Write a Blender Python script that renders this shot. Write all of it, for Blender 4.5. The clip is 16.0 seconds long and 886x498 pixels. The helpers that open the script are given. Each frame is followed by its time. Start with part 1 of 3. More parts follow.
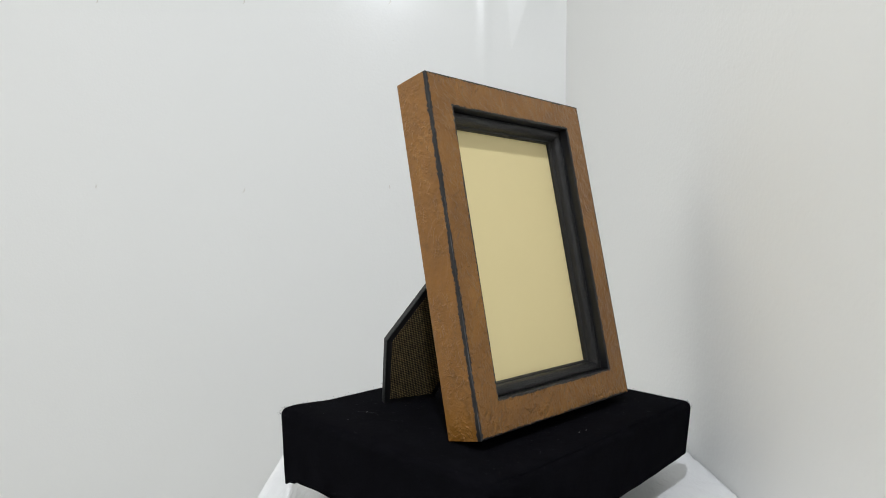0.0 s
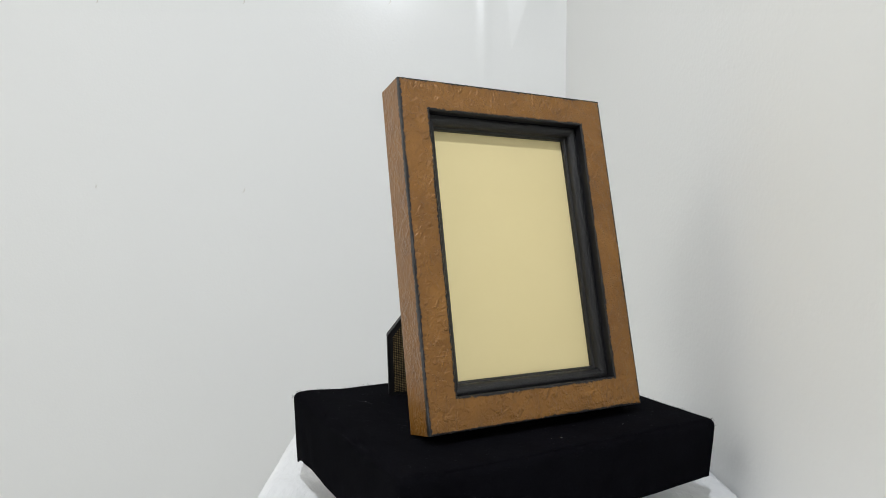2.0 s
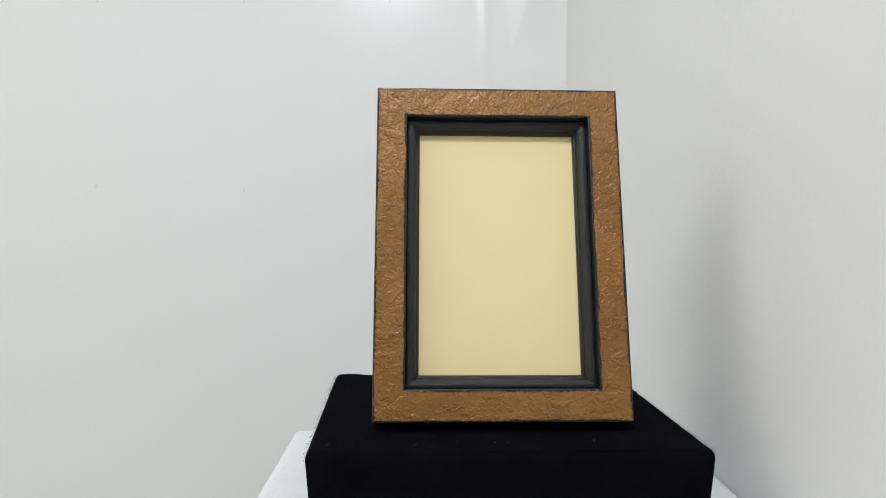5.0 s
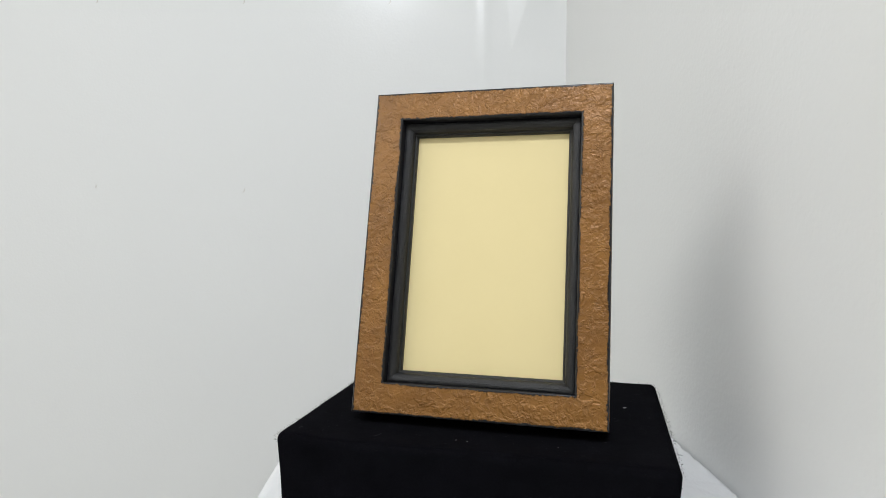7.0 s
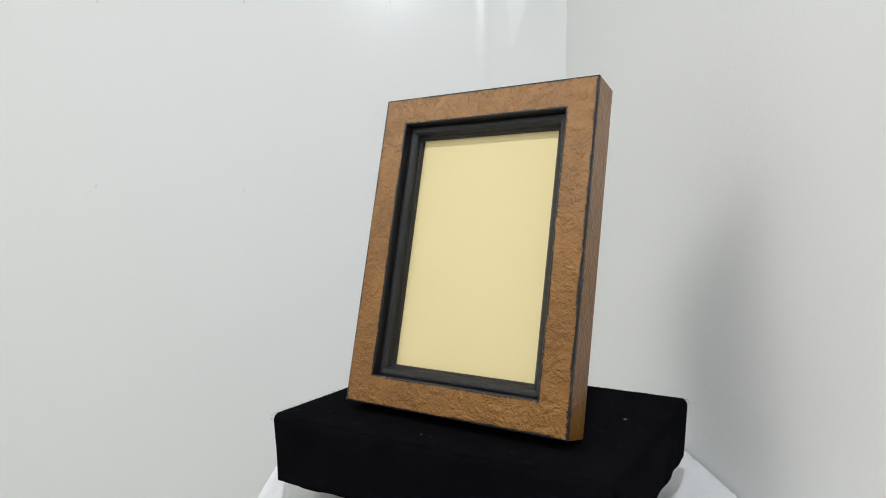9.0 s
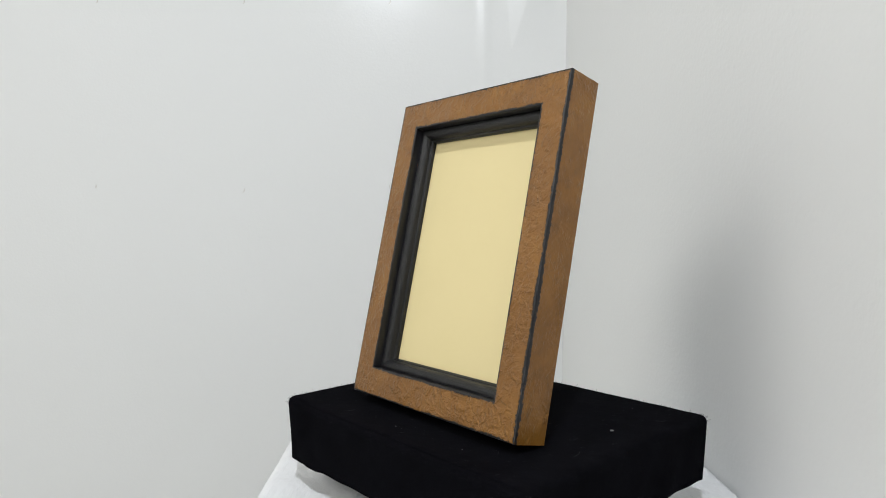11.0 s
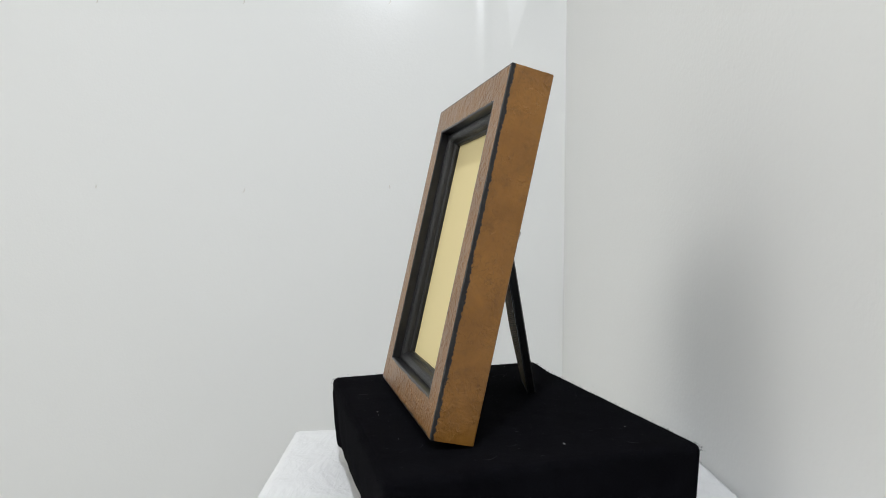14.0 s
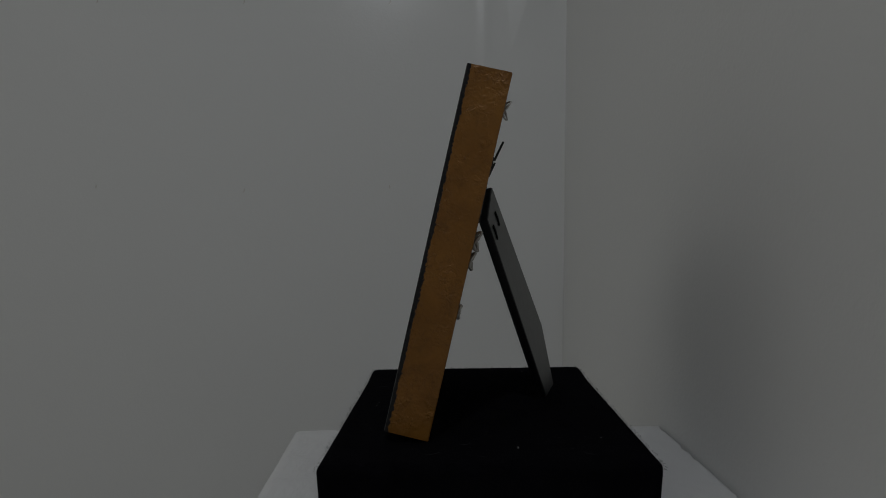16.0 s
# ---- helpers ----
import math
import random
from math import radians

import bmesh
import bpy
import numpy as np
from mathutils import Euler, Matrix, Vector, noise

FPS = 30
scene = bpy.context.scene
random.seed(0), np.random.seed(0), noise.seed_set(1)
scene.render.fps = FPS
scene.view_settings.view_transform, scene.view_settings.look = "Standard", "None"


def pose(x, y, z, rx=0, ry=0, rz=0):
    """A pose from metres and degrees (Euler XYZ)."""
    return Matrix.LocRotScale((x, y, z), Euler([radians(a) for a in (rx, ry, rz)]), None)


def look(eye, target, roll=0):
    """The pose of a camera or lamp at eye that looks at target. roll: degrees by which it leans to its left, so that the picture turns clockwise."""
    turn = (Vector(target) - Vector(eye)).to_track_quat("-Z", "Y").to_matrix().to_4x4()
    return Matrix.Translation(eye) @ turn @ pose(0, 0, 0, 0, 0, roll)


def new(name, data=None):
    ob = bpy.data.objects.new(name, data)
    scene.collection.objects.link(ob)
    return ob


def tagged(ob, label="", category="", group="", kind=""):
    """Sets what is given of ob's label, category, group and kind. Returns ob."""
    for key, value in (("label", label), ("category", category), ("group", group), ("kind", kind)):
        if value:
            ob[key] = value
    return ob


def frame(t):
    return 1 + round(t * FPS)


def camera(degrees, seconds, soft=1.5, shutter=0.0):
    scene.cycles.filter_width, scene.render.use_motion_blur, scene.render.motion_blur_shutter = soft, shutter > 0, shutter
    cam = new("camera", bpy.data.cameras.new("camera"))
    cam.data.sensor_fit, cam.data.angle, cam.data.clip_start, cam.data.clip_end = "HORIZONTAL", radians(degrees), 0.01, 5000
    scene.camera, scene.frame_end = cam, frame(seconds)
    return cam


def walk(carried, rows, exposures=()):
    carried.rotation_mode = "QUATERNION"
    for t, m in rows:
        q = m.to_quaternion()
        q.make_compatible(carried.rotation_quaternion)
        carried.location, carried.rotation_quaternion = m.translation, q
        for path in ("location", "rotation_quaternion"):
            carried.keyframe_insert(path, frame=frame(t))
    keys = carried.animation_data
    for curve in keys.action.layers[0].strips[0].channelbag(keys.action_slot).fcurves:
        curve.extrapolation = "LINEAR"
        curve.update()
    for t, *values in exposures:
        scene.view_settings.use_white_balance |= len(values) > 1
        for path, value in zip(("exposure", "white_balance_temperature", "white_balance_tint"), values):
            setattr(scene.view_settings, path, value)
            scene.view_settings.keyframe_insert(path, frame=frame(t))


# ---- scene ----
# ---------------------------------------------------------------- camera
EYE = (0.0, -0.4244, 0.1143)
YAW, PITCH, ROLL = -0.0715, -0.0277, 0.0056
cam = camera(68.99, 16.0, soft=0.9)


def gaze():
    way = Vector((math.sin(YAW) * math.cos(PITCH), math.cos(YAW) * math.cos(PITCH), math.sin(PITCH)))
    return look(EYE, Vector(EYE) + way, math.degrees(ROLL))


walk(cam, [(0.0, gaze()), (16.0, gaze())],
     exposures=[(0.0, 0.0), (13.9, 0.0), (14.5, -0.52), (15.0, -1.03), (15.5, -1.64), (16.0, -2.4)])

# the display turns at a steady rate about the z axis through the origin
TURN_START, TURN_RATE = 49.055, -8.5924


def turn_rows():
    return [(t, pose(0, 0, 0, 0, 0, TURN_START + TURN_RATE * t)) for t in range(0, 17)]


# ---------------------------------------------------------------- light
world = bpy.data.worlds.new("room_dark")
world.use_nodes = True
world.node_tree.nodes["Background"].inputs[0].default_value = (0.8, 0.9, 1.0, 1)
world.node_tree.nodes["Background"].inputs[1].default_value = 0.02
scene.world = world


def area_light(name, eye, target, size, power, colour):
    data = bpy.data.lights.new(name, "AREA")
    data.shape, data.size, data.energy, data.color = "DISK", size, power, colour
    ob = new(name, data)
    ob.matrix_world = look(eye, target)
    return ob


# a lamp above and behind the camera, whose glint shows on the glossy wall
area_light("overhead_lamp", (-0.045, -0.67, 1.045), (0.0, 0.05, 0.1), 0.04, 6.5, (0.95, 0.99, 1.065))
# the room's ceiling light, far behind the camera
area_light("ceiling_lamp", (-2.3, -1.4, 1.72), (-2.3, -1.4, 0.0), 2.3, 48.0, (1.002, 0.994, 0.962))

# ---------------------------------------------------------------- materials


class Nodes:
    """Short-hand for building a node material."""

    def __init__(self, name):
        self.mat = bpy.data.materials.new(name)
        self.mat.use_nodes = True
        self.tree = self.mat.node_tree
        self.shader = self.tree.nodes["Principled BSDF"]

    def add(self, kind, props=None, **inputs):
        node = self.tree.nodes.new(kind)
        if props and "feature" in props:
            node.feature = props["feature"]
        if props and "operation" in props:
            node.operation = props["operation"]
        for key, value in inputs.items():
            self.put(node, key.replace("_", " "), value)
        return node

    def put(self, node, socket, value):
        target = node.inputs[socket]
        if isinstance(value, bpy.types.NodeSocket):
            self.tree.links.new(value, target)
        else:
            target.default_value = value

    def math(self, op, a, b=0.0, clamp=False):
        node = self.tree.nodes.new("ShaderNodeMath")
        node.operation, node.use_clamp = op, clamp
        self.put(node, 0, a)
        self.put(node, 1, b)
        return node.outputs[0]

    def coords(self):
        return self.add("ShaderNodeTexCoord").outputs["Object"]

    def noise(self, vector, scale, detail=3.0, rough=0.55, distortion=0.0):
        return self.add("ShaderNodeTexNoise", Vector=vector, Scale=scale, Detail=detail, Roughness=rough,
                        Distortion=distortion).outputs["Fac"]

    def ramp(self, fac, stops):
        node = self.add("ShaderNodeValToRGB", Fac=fac)
        elements = node.color_ramp.elements
        while len(elements) < len(stops):
            elements.new(0.5)
        for element, (place, colour) in zip(elements, stops):
            element.position = place
            element.color = (*colour, 1) if len(colour) == 3 else colour
        return node.outputs["Color"]

    def mix(self, fac, a, b, blend="MIX"):
        node = self.tree.nodes.new("ShaderNodeMix")
        node.data_type, node.blend_type = "RGBA", blend
        self.put(node, 0, fac)
        for i, v in ((6, a), (7, b)):
            if isinstance(v, tuple) and len(v) == 3:
                v = (*v, 1)
            self.put(node, i, v)
        return node.outputs[2]

    def bump(self, height, strength, distance, normal=None):
        node = self.add("ShaderNodeBump", Height=height, Strength=strength, Distance=distance)
        if normal is not None:
            self.put(node, "Normal", normal)
        return node.outputs["Normal"]

    def finish(self, colour, rough, normal=None, spec=0.5, metal=0.0, **more):
        if isinstance(colour, tuple):
            colour = (*colour, 1)
        self.put(self.shader, "Base Color", colour)
        self.put(self.shader, "Roughness", rough)
        self.put(self.shader, "Specular IOR Level", spec)
        self.put(self.shader, "Metallic", metal)
        if normal is not None:
            self.put(self.shader, "Normal", normal)
        for key, value in more.items():
            self.put(self.shader, key.replace("_", " "), value)
        return self.mat


def wall_paint(name, colour, rough, peel, spec):
    n = Nodes(name)
    c = n.coords()
    soft = n.noise(c, 160.0, 3, 0.6)
    tint = n.mix(soft, tuple(v * 0.993 for v in colour), colour)
    fine = n.noise(c, 260.0, 2)
    broad = n.noise(c, 70.0, 3, 0.6)
    bump = n.bump(broad, peel * 0.7, 0.0010)
    bump = n.bump(fine, min(1.0, peel * 2.2), 0.0004, bump)
    r = n.math("ADD", n.math("MULTIPLY", soft, 0.08), rough - 0.04)
    return n.finish(tint, r, bump, spec)


def white_brushed():
    n = Nodes("white_brushed_paint")
    c = n.coords()
    stretch = n.add("ShaderNodeMapping", Vector=c)
    stretch.inputs["Scale"].default_value = (1.0, 0.28, 1.0)
    stretch.inputs["Rotation"].default_value = (0, 0, 0.45)
    strokes = n.noise(stretch.outputs[0], 95.0, 3, 0.55, 0.5)
    lumps = n.noise(c, 28.0, 4, 0.6, 0.6)
    cracks = n.add("ShaderNodeTexVoronoi", {"feature": "DISTANCE_TO_EDGE"}, Vector=c, Scale=34.0).outputs["Distance"]
    crease = n.math("MULTIPLY", n.math("LESS_THAN", cracks, 0.02), n.math("GREATER_THAN", lumps, 0.52))
    bump = n.bump(lumps, 0.9, 0.0030)
    bump = n.bump(strokes, 0.7, 0.0015, bump)
    bump = n.bump(crease, 0.8, -0.0010, bump)
    return n.finish(n.mix(lumps, (0.77, 0.78, 0.79), (0.82, 0.825, 0.83)), 0.5, bump, 0.4)


FW, FH, FD = 0.1505, 0.2035, 0.0249     # the picture frame: width, height, depth
RAIL, SIGHT = 0.0188, 0.0264            # widths from the outer edge to the opening and to the card


def frame_finish():
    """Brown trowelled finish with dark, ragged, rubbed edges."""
    n = Nodes("brown_trowelled_finish")
    c = n.coords()
    x, y, z = n.add("ShaderNodeSeparateXYZ", Vector=c).outputs
    ax = n.math("ABSOLUTE", x)
    dx = n.math("SUBTRACT", FW / 2, ax)
    vz = n.math("ABSOLUTE", n.math("SUBTRACT", z, FH / 2))
    dz = n.math("SUBTRACT", FH / 2, vz)
    depth = n.math("ADD", y, FD)
    rim = n.math("MINIMUM", dx, dz)
    inner = n.math("MAXIMUM", n.math("SUBTRACT", ax, FW / 2 - RAIL), n.math("SUBTRACT", vz, FH / 2 - RAIL))
    rag = n.noise(c, 520.0, 5, 0.75)
    wave = n.noise(c, 45.0, 2)
    ragged = n.math("ADD", n.math("MULTIPLY", n.math("SUBTRACT", rag, 0.5), 0.0046),
                    n.math("MULTIPLY", n.math("SUBTRACT", wave, 0.5), 0.0024))
    near_outer = n.math("MINIMUM", n.math("SUBTRACT", n.math("ADD", ragged, 0.0013), rim),
                        n.math("SUBTRACT", n.math("ADD", ragged, 0.0026), depth))
    near_inner = n.math("SUBTRACT", n.math("ADD", ragged, 0.0015), n.math("ABSOLUTE", n.math("MULTIPLY", inner, -1.0)))
    bare = n.math("MULTIPLY", n.math("MAXIMUM", near_outer, near_inner), 3500.0, clamp=True)
    blot = n.noise(c, 38.0, 4, 0.6, 0.7)
    grain = n.noise(c, 190.0, 3, 0.6, 1.2)
    brown = n.ramp(blot, [(0.25, (0.188, 0.079, 0.0105)), (0.5, (0.243, 0.105, 0.0155)), (0.78, (0.312, 0.141, 0.023))])
    brown = n.mix(n.math("MULTIPLY", grain, 0.38), brown, (0.140, 0.054, 0.006))
    dark = n.mix(grain, (0.005, 0.005, 0.006), (0.018, 0.018, 0.020))
    colour = n.mix(bare, brown, dark)
    # the sharp front edge's highlight, painted in as a thin, broken paler line
    edge_glint = n.math("MULTIPLY", n.math("SUBTRACT", 0.00048, n.math("MAXIMUM", rim, depth)), 6000.0, clamp=True)
    edge_glint = n.math("MULTIPLY", edge_glint, n.math("MULTIPLY", n.math("SUBTRACT", n.noise(c, 60.0, 4, 0.7), 0.47), 5.0, clamp=True))
    colour = n.mix(edge_glint, colour, (0.09, 0.09, 0.094))
    # trowelled skin: thin torn plates, a few curled ridges, and a fine tooth
    def terrace(scale, level, sharp, distortion):
        f = n.noise(c, scale, 3.5, 0.55, distortion)
        return n.math("MULTIPLY", n.math("SUBTRACT", f, level), sharp, clamp=True)

    def curls(scale, width, distortion):
        f = n.math("ABSOLUTE", n.math("SUBTRACT", n.noise(c, scale, 2.0, 0.5, distortion), 0.5))
        return n.math("SUBTRACT", 1.0, n.math("MULTIPLY", f, 1.0 / width), clamp=True)

    # the front is worked all over, the sides only here and there
    face = n.math("SUBTRACT", 1.0, n.math("MULTIPLY", depth, 400.0), clamp=True)
    patch = n.math("MULTIPLY", n.math("SUBTRACT", n.noise(c, 62.0, 3, 0.6), n.math("SUBTRACT", 0.37, n.math("MULTIPLY", face, 0.10))), 5.0, clamp=True)
    plates = n.math("ADD", terrace(120.0, 0.47, 12.0, 0.6), terrace(230.0, 0.50, 8.0, 0.5))
    relief = n.math("ADD", n.math("MULTIPLY", plates, 0.50), n.math("MULTIPLY", n.math("MULTIPLY", curls(105.0, 0.036, 0.5), terrace(170.0, 0.44, 6.0, 0.0)), n.math("SUBTRACT", 0.60, n.math("MULTIPLY", face, 0.34))))
    relief = n.math("MULTIPLY", relief, n.math("MULTIPLY", patch, n.math("ADD", 0.46, n.math("MULTIPLY", face, 0.32))))
    tooth = n.math("ADD", n.math("MULTIPLY", n.noise(c, 560.0, 3, 0.65), n.math("ADD", 0.14, n.math("MULTIPLY", face, 0.20))),
                   n.math("MULTIPLY", n.noise(c, 90.0, 2), 0.30))
    # crevice shade and dark strokes, both put into the colour as thin curling lines
    foot = n.math("MULTIPLY", curls(170.0, 0.030, 0.9), n.math("MULTIPLY", patch, n.math("SUBTRACT", 1.0, bare)))
    colour = n.mix(n.math("MULTIPLY", foot, n.math("SUBTRACT", 0.30, n.math("MULTIPLY", face, 0.24))), colour, (0.060, 0.026, 0.005))
    # dark smears rubbed over the sides
    smear = n.math("MULTIPLY", n.math("SUBTRACT", n.noise(c, 95.0, 4, 0.65, 0.8), 0.56), 6.0, clamp=True)
    smear = n.math("MULTIPLY", smear, n.math("SUBTRACT", 0.38, n.math("MULTIPLY", face, 0.36)))
    colour = n.mix(n.math("MULTIPLY", smear, n.math("SUBTRACT", 1.0, bare)), colour, (0.090, 0.040, 0.008))
    relief = n.math("MULTIPLY", n.math("ADD", relief, tooth), n.math("SUBTRACT", 1.0, bare))
    bump = n.bump(relief, 0.9, 0.0010)
    rough = n.math("ADD", 0.27, n.math("MULTIPLY", blot, 0.14))
    gloss = n.math("SUBTRACT", 0.42, n.math("MULTIPLY", bare, 0.18))
    metal = n.math("MULTIPLY", n.math("SUBTRACT", 1.0, bare), 0.20)
    return n.finish(colour, rough, bump, gloss, metal, Coat_Weight=0.30, Coat_Roughness=0.25)


def black_lacquer(name, along):
    """Black satin lacquer brushed along one axis."""
    n = Nodes(name)
    c = n.coords()
    stretch = n.add("ShaderNodeMapping", Vector=c)
    stretch.inputs["Scale"].default_value = (0.05, 1.0, 1.0) if along == "x" else (1.0, 1.0, 0.05)
    streak = n.noise(stretch.outputs[0], 800.0, 4, 0.75)
    speck = n.noise(c, 900.0, 3, 0.7)
    wear = n.noise(c, 60.0, 3)
    colour = n.mix(n.math("MULTIPLY", wear, streak), (0.0025, 0.0025, 0.0030), (0.015, 0.015, 0.018))
    bump = n.bump(streak, 0.8, 0.0008)
    bump = n.bump(speck, 0.6, 0.0004, bump)
    return n.finish(colour, n.math("ADD", 0.30, n.math("MULTIPLY", wear, 0.2)), bump, 0.50)


def cream_card():
    n = Nodes("cream_paper")
    c = n.coords()
    cloud = n.noise(c, 30.0, 4)
    fibre = n.noise(c, 1400.0, 2)
    colour = n.mix(cloud, (0.745, 0.630, 0.330), (0.775, 0.658, 0.355))
    return n.finish(colour, 0.62, n.bump(fibre, 0.1, 0.0001), 0.3)


def black_cloth_fibre():
    n = Nodes("black_brushed_cotton")
    c = n.coords()
    nap = n.noise(c, 900.0, 3, 0.7)
    cloud = n.noise(c, 55.0, 3)
    colour = n.mix(n.math("MULTIPLY", nap, cloud), (0.0018, 0.0018, 0.0024), (0.0090, 0.0090, 0.0122))
    bump = n.bump(n.noise(c, 120.0, 3), 0.4, 0.0008)
    bump = n.bump(nap, 0.5, 0.0004, bump)
    return n.finish(colour, 1.0, bump, 0.02)


def woven_cloth():
    n = Nodes("tan_and_black_weave")
    c = n.coords()
    turned = n.add("ShaderNodeMapping", Vector=c)
    turned.inputs["Rotation"].default_value = (0, math.radians(-40), 0)
    x, y, z = n.add("ShaderNodeSeparateXYZ", Vector=turned.outputs[0]).outputs
    k = math.pi / 0.00082
    warp = n.math("SINE", n.math("MULTIPLY", x, k))
    weft = n.math("SINE", n.math("MULTIPLY", z, k))
    cross = n.math("MULTIPLY", warp, weft)
    wob = n.noise(c, 420.0, 4, 0.7)
    fac = n.math("ADD", n.math("MULTIPLY", cross, 0.5), n.math("ADD", 0.0, n.math("MULTIPLY", wob, 1.0)), clamp=True)
    colour = n.ramp(fac, [(0.25, (0.012, 0.010, 0.008)), (0.55, (0.085, 0.060, 0.026)), (0.95, (0.25, 0.185, 0.09))])
    return n.finish(colour, 0.8, n.bump(fac, 0.8, 0.0004), 0.2)


def plain(name, colour, rough, spec=0.5, metal=0.0, scale=200.0, depth=0.0002):
    n = Nodes(name)
    c = n.coords()
    g = n.noise(c, scale, 3)
    return n.finish(n.mix(g, tuple(v * 0.8 for v in colour), tuple(v * 1.15 for v in colour)),
                    n.math("ADD", rough - 0.05, n.math("MULTIPLY", g, 0.1)), n.bump(g, 0.3, depth), spec, metal)


M_BACK = wall_paint("cool_white_gloss_wall_paint", (0.80, 0.81, 0.805), 0.23, 0.17, 0.22)
M_SIDE = wall_paint("white_roller_wall_paint", (0.80, 0.805, 0.793), 0.5, 0.2, 0.3)
M_ROOM = wall_paint("white_room_paint", (0.80, 0.80, 0.78), 0.6, 0.3, 0.3)
M_FLOOR = plain("pale_floor", (0.6, 0.6, 0.6), 0.5, scale=40.0)
M_PLINTH = white_brushed()
M_BROWN = frame_finish()
M_BLACK_ALONG = black_lacquer("black_satin_lacquer_along", "x")
M_BLACK_UP = black_lacquer("black_satin_lacquer_up", "z")
M_CARD = cream_card()
M_CLOTH = black_cloth_fibre()
M_FUZZ = plain("black_fibre", (0.0045, 0.0045, 0.0055), 0.9, 0.1)
M_WEAVE = woven_cloth()
M_BOARD = plain("dark_grey_card", (0.055, 0.056, 0.056), 0.36, 0.5)
M_EDGE = plain("black_binding", (0.008, 0.008, 0.009), 0.5, 0.4)
M_STEEL = plain("nickel_steel", (0.42, 0.40, 0.37), 0.38, 0.5, 1.0)
M_LINT = plain("white_lint", (0.32, 0.32, 0.31), 0.9, 0.1)
M_DUST = plain("grey_dust", (0.045, 0.045, 0.047), 0.9, 0.1)
M_PLASTIC = plain("dark_plastic", (0.02, 0.02, 0.02), 0.5)
M_SCUFF = plain("grey_scuff", (0.66, 0.64, 0.61), 0.7)

# ---------------------------------------------------------------- building helpers


def mesh_from(name, verts, faces, material, smooth=True):
    me = bpy.data.meshes.new(name)
    me.from_pydata([tuple(v) for v in verts], [], faces)
    me.materials.append(material)
    me.polygons.foreach_set("use_smooth", [smooth] * len(me.polygons))
    me.update()
    return me


def part(name, data, parent=None, label="", m=None):
    """A mesh object, under a thing where one is given."""
    ob = new(name, data)
    ob.parent = parent
    if m is not None:
        ob.matrix_basis = m
    return tagged(ob, label)


def bm_mesh(name, bm, material, smooth=False):
    me = bpy.data.meshes.new(name)
    bmesh.ops.recalc_face_normals(bm, faces=bm.faces)
    bm.to_mesh(me)
    bm.free()
    me.materials.append(material)
    me.polygons.foreach_set("use_smooth", [smooth] * len(me.polygons))
    return me


def prism(outline, direction, bevel=0.0, segments=2):
    """A bmesh of a flat outline pushed along a direction."""
    bm = bmesh.new()
    low = [bm.verts.new(p) for p in outline]
    high = [bm.verts.new(Vector(p) + Vector(direction)) for p in outline]
    bm.faces.new(low)
    bm.faces.new(high[::-1])
    k = len(outline)
    for i in range(k):
        bm.faces.new((low[i], high[i], high[(i + 1) % k], low[(i + 1) % k]))
    bmesh.ops.recalc_face_normals(bm, faces=bm.faces)
    if bevel:
        bmesh.ops.bevel(bm, geom=list(bm.edges), offset=bevel, segments=segments, affect="EDGES", profile=0.5)
    return bm


def box(x0, x1, y0, y1, z0, z1, bevel=0.0):
    return prism([(x0, y0, z0), (x1, y0, z0), (x1, y1, z0), (x0, y1, z0)], (0, 0, z1 - z0), bevel)


# ---------------------------------------------------------------- the room
# The room's own axes: the corner of the two walls, turned a little against the camera
CORNER, TURN = Vector((0.121, 0.633, 0.0)), math.atan(0.0736)
ROOM = Matrix.Translation(CORNER) @ Matrix.Rotation(TURN, 4, "Z")
NORTH = Matrix.Translation(CORNER) @ Matrix.Rotation(TURN + 0.053, 4, "Z")
FLOOR_Z, CEILING_Z = -1.06, 1.74
ROOM_W, ROOM_D = 3.6, 4.0


def room_piece(name, bm, material, label):
    ob = new(name, bm_mesh(name, bm, material))
    ob.matrix_world = ROOM
    return tagged(ob, label, name.split("_")[0], kind="structure")


def joint_relief(x, z):
    """How far the filled joint beside the corner stands out of the wall."""
    up = min(1.0, max(0.0, (z - 0.24) / 0.16))
    h = 0.0016 * up * math.exp(-((x + 0.131) / 0.010) ** 2)
    # a smear of filler that narrows downwards: it slopes up to the right, then dies away
    left, wide = -0.0965 + (0.486 - z) * 0.10, 0.033 * min(1.5, max(0.0, (z - 0.405) / 0.081))
    if wide > 0.0003:
        t = (x - left) / wide
        peak = 0.14 * wide
        if 0 <= t <= 1:
            h += peak * t
        elif t > 1:
            h += peak * max(0.0, 1 - (x - left - wide) / 0.05)
    h += 0.0016 * math.exp(x / 0.018)
    return h


def wall_sheet():
    """The wall behind the display, with a finer sheet where its joint shows."""
    xs = [-ROOM_W, -1.5, -0.8, -0.4, -0.2] + [-0.17 + 0.17 * i / 110 for i in range(111)]
    zs = [FLOOR_Z, -0.5, 0.0] + [0.2 + 0.36 * i / 90 for i in range(91)] + [0.6, 0.9, CEILING_Z]
    verts = [(x, -joint_relief(x, z) if x > -0.3 and 0.1 < z < 0.59 else 0.0, z) for z in zs for x in xs]
    k = len(xs)
    faces = [(j * k + i, j * k + i + 1, (j + 1) * k + i + 1, (j + 1) * k + i) for j in range(len(zs) - 1) for i in range(k - 1)]
    base = len(verts)
    verts += [(x, 0.1, z) for z in (FLOOR_Z, CEILING_Z) for x in (-ROOM_W, 0.1)]
    faces.append((base, base + 2, base + 3, base + 1))
    return mesh_from("wall_north", verts, faces, M_BACK)


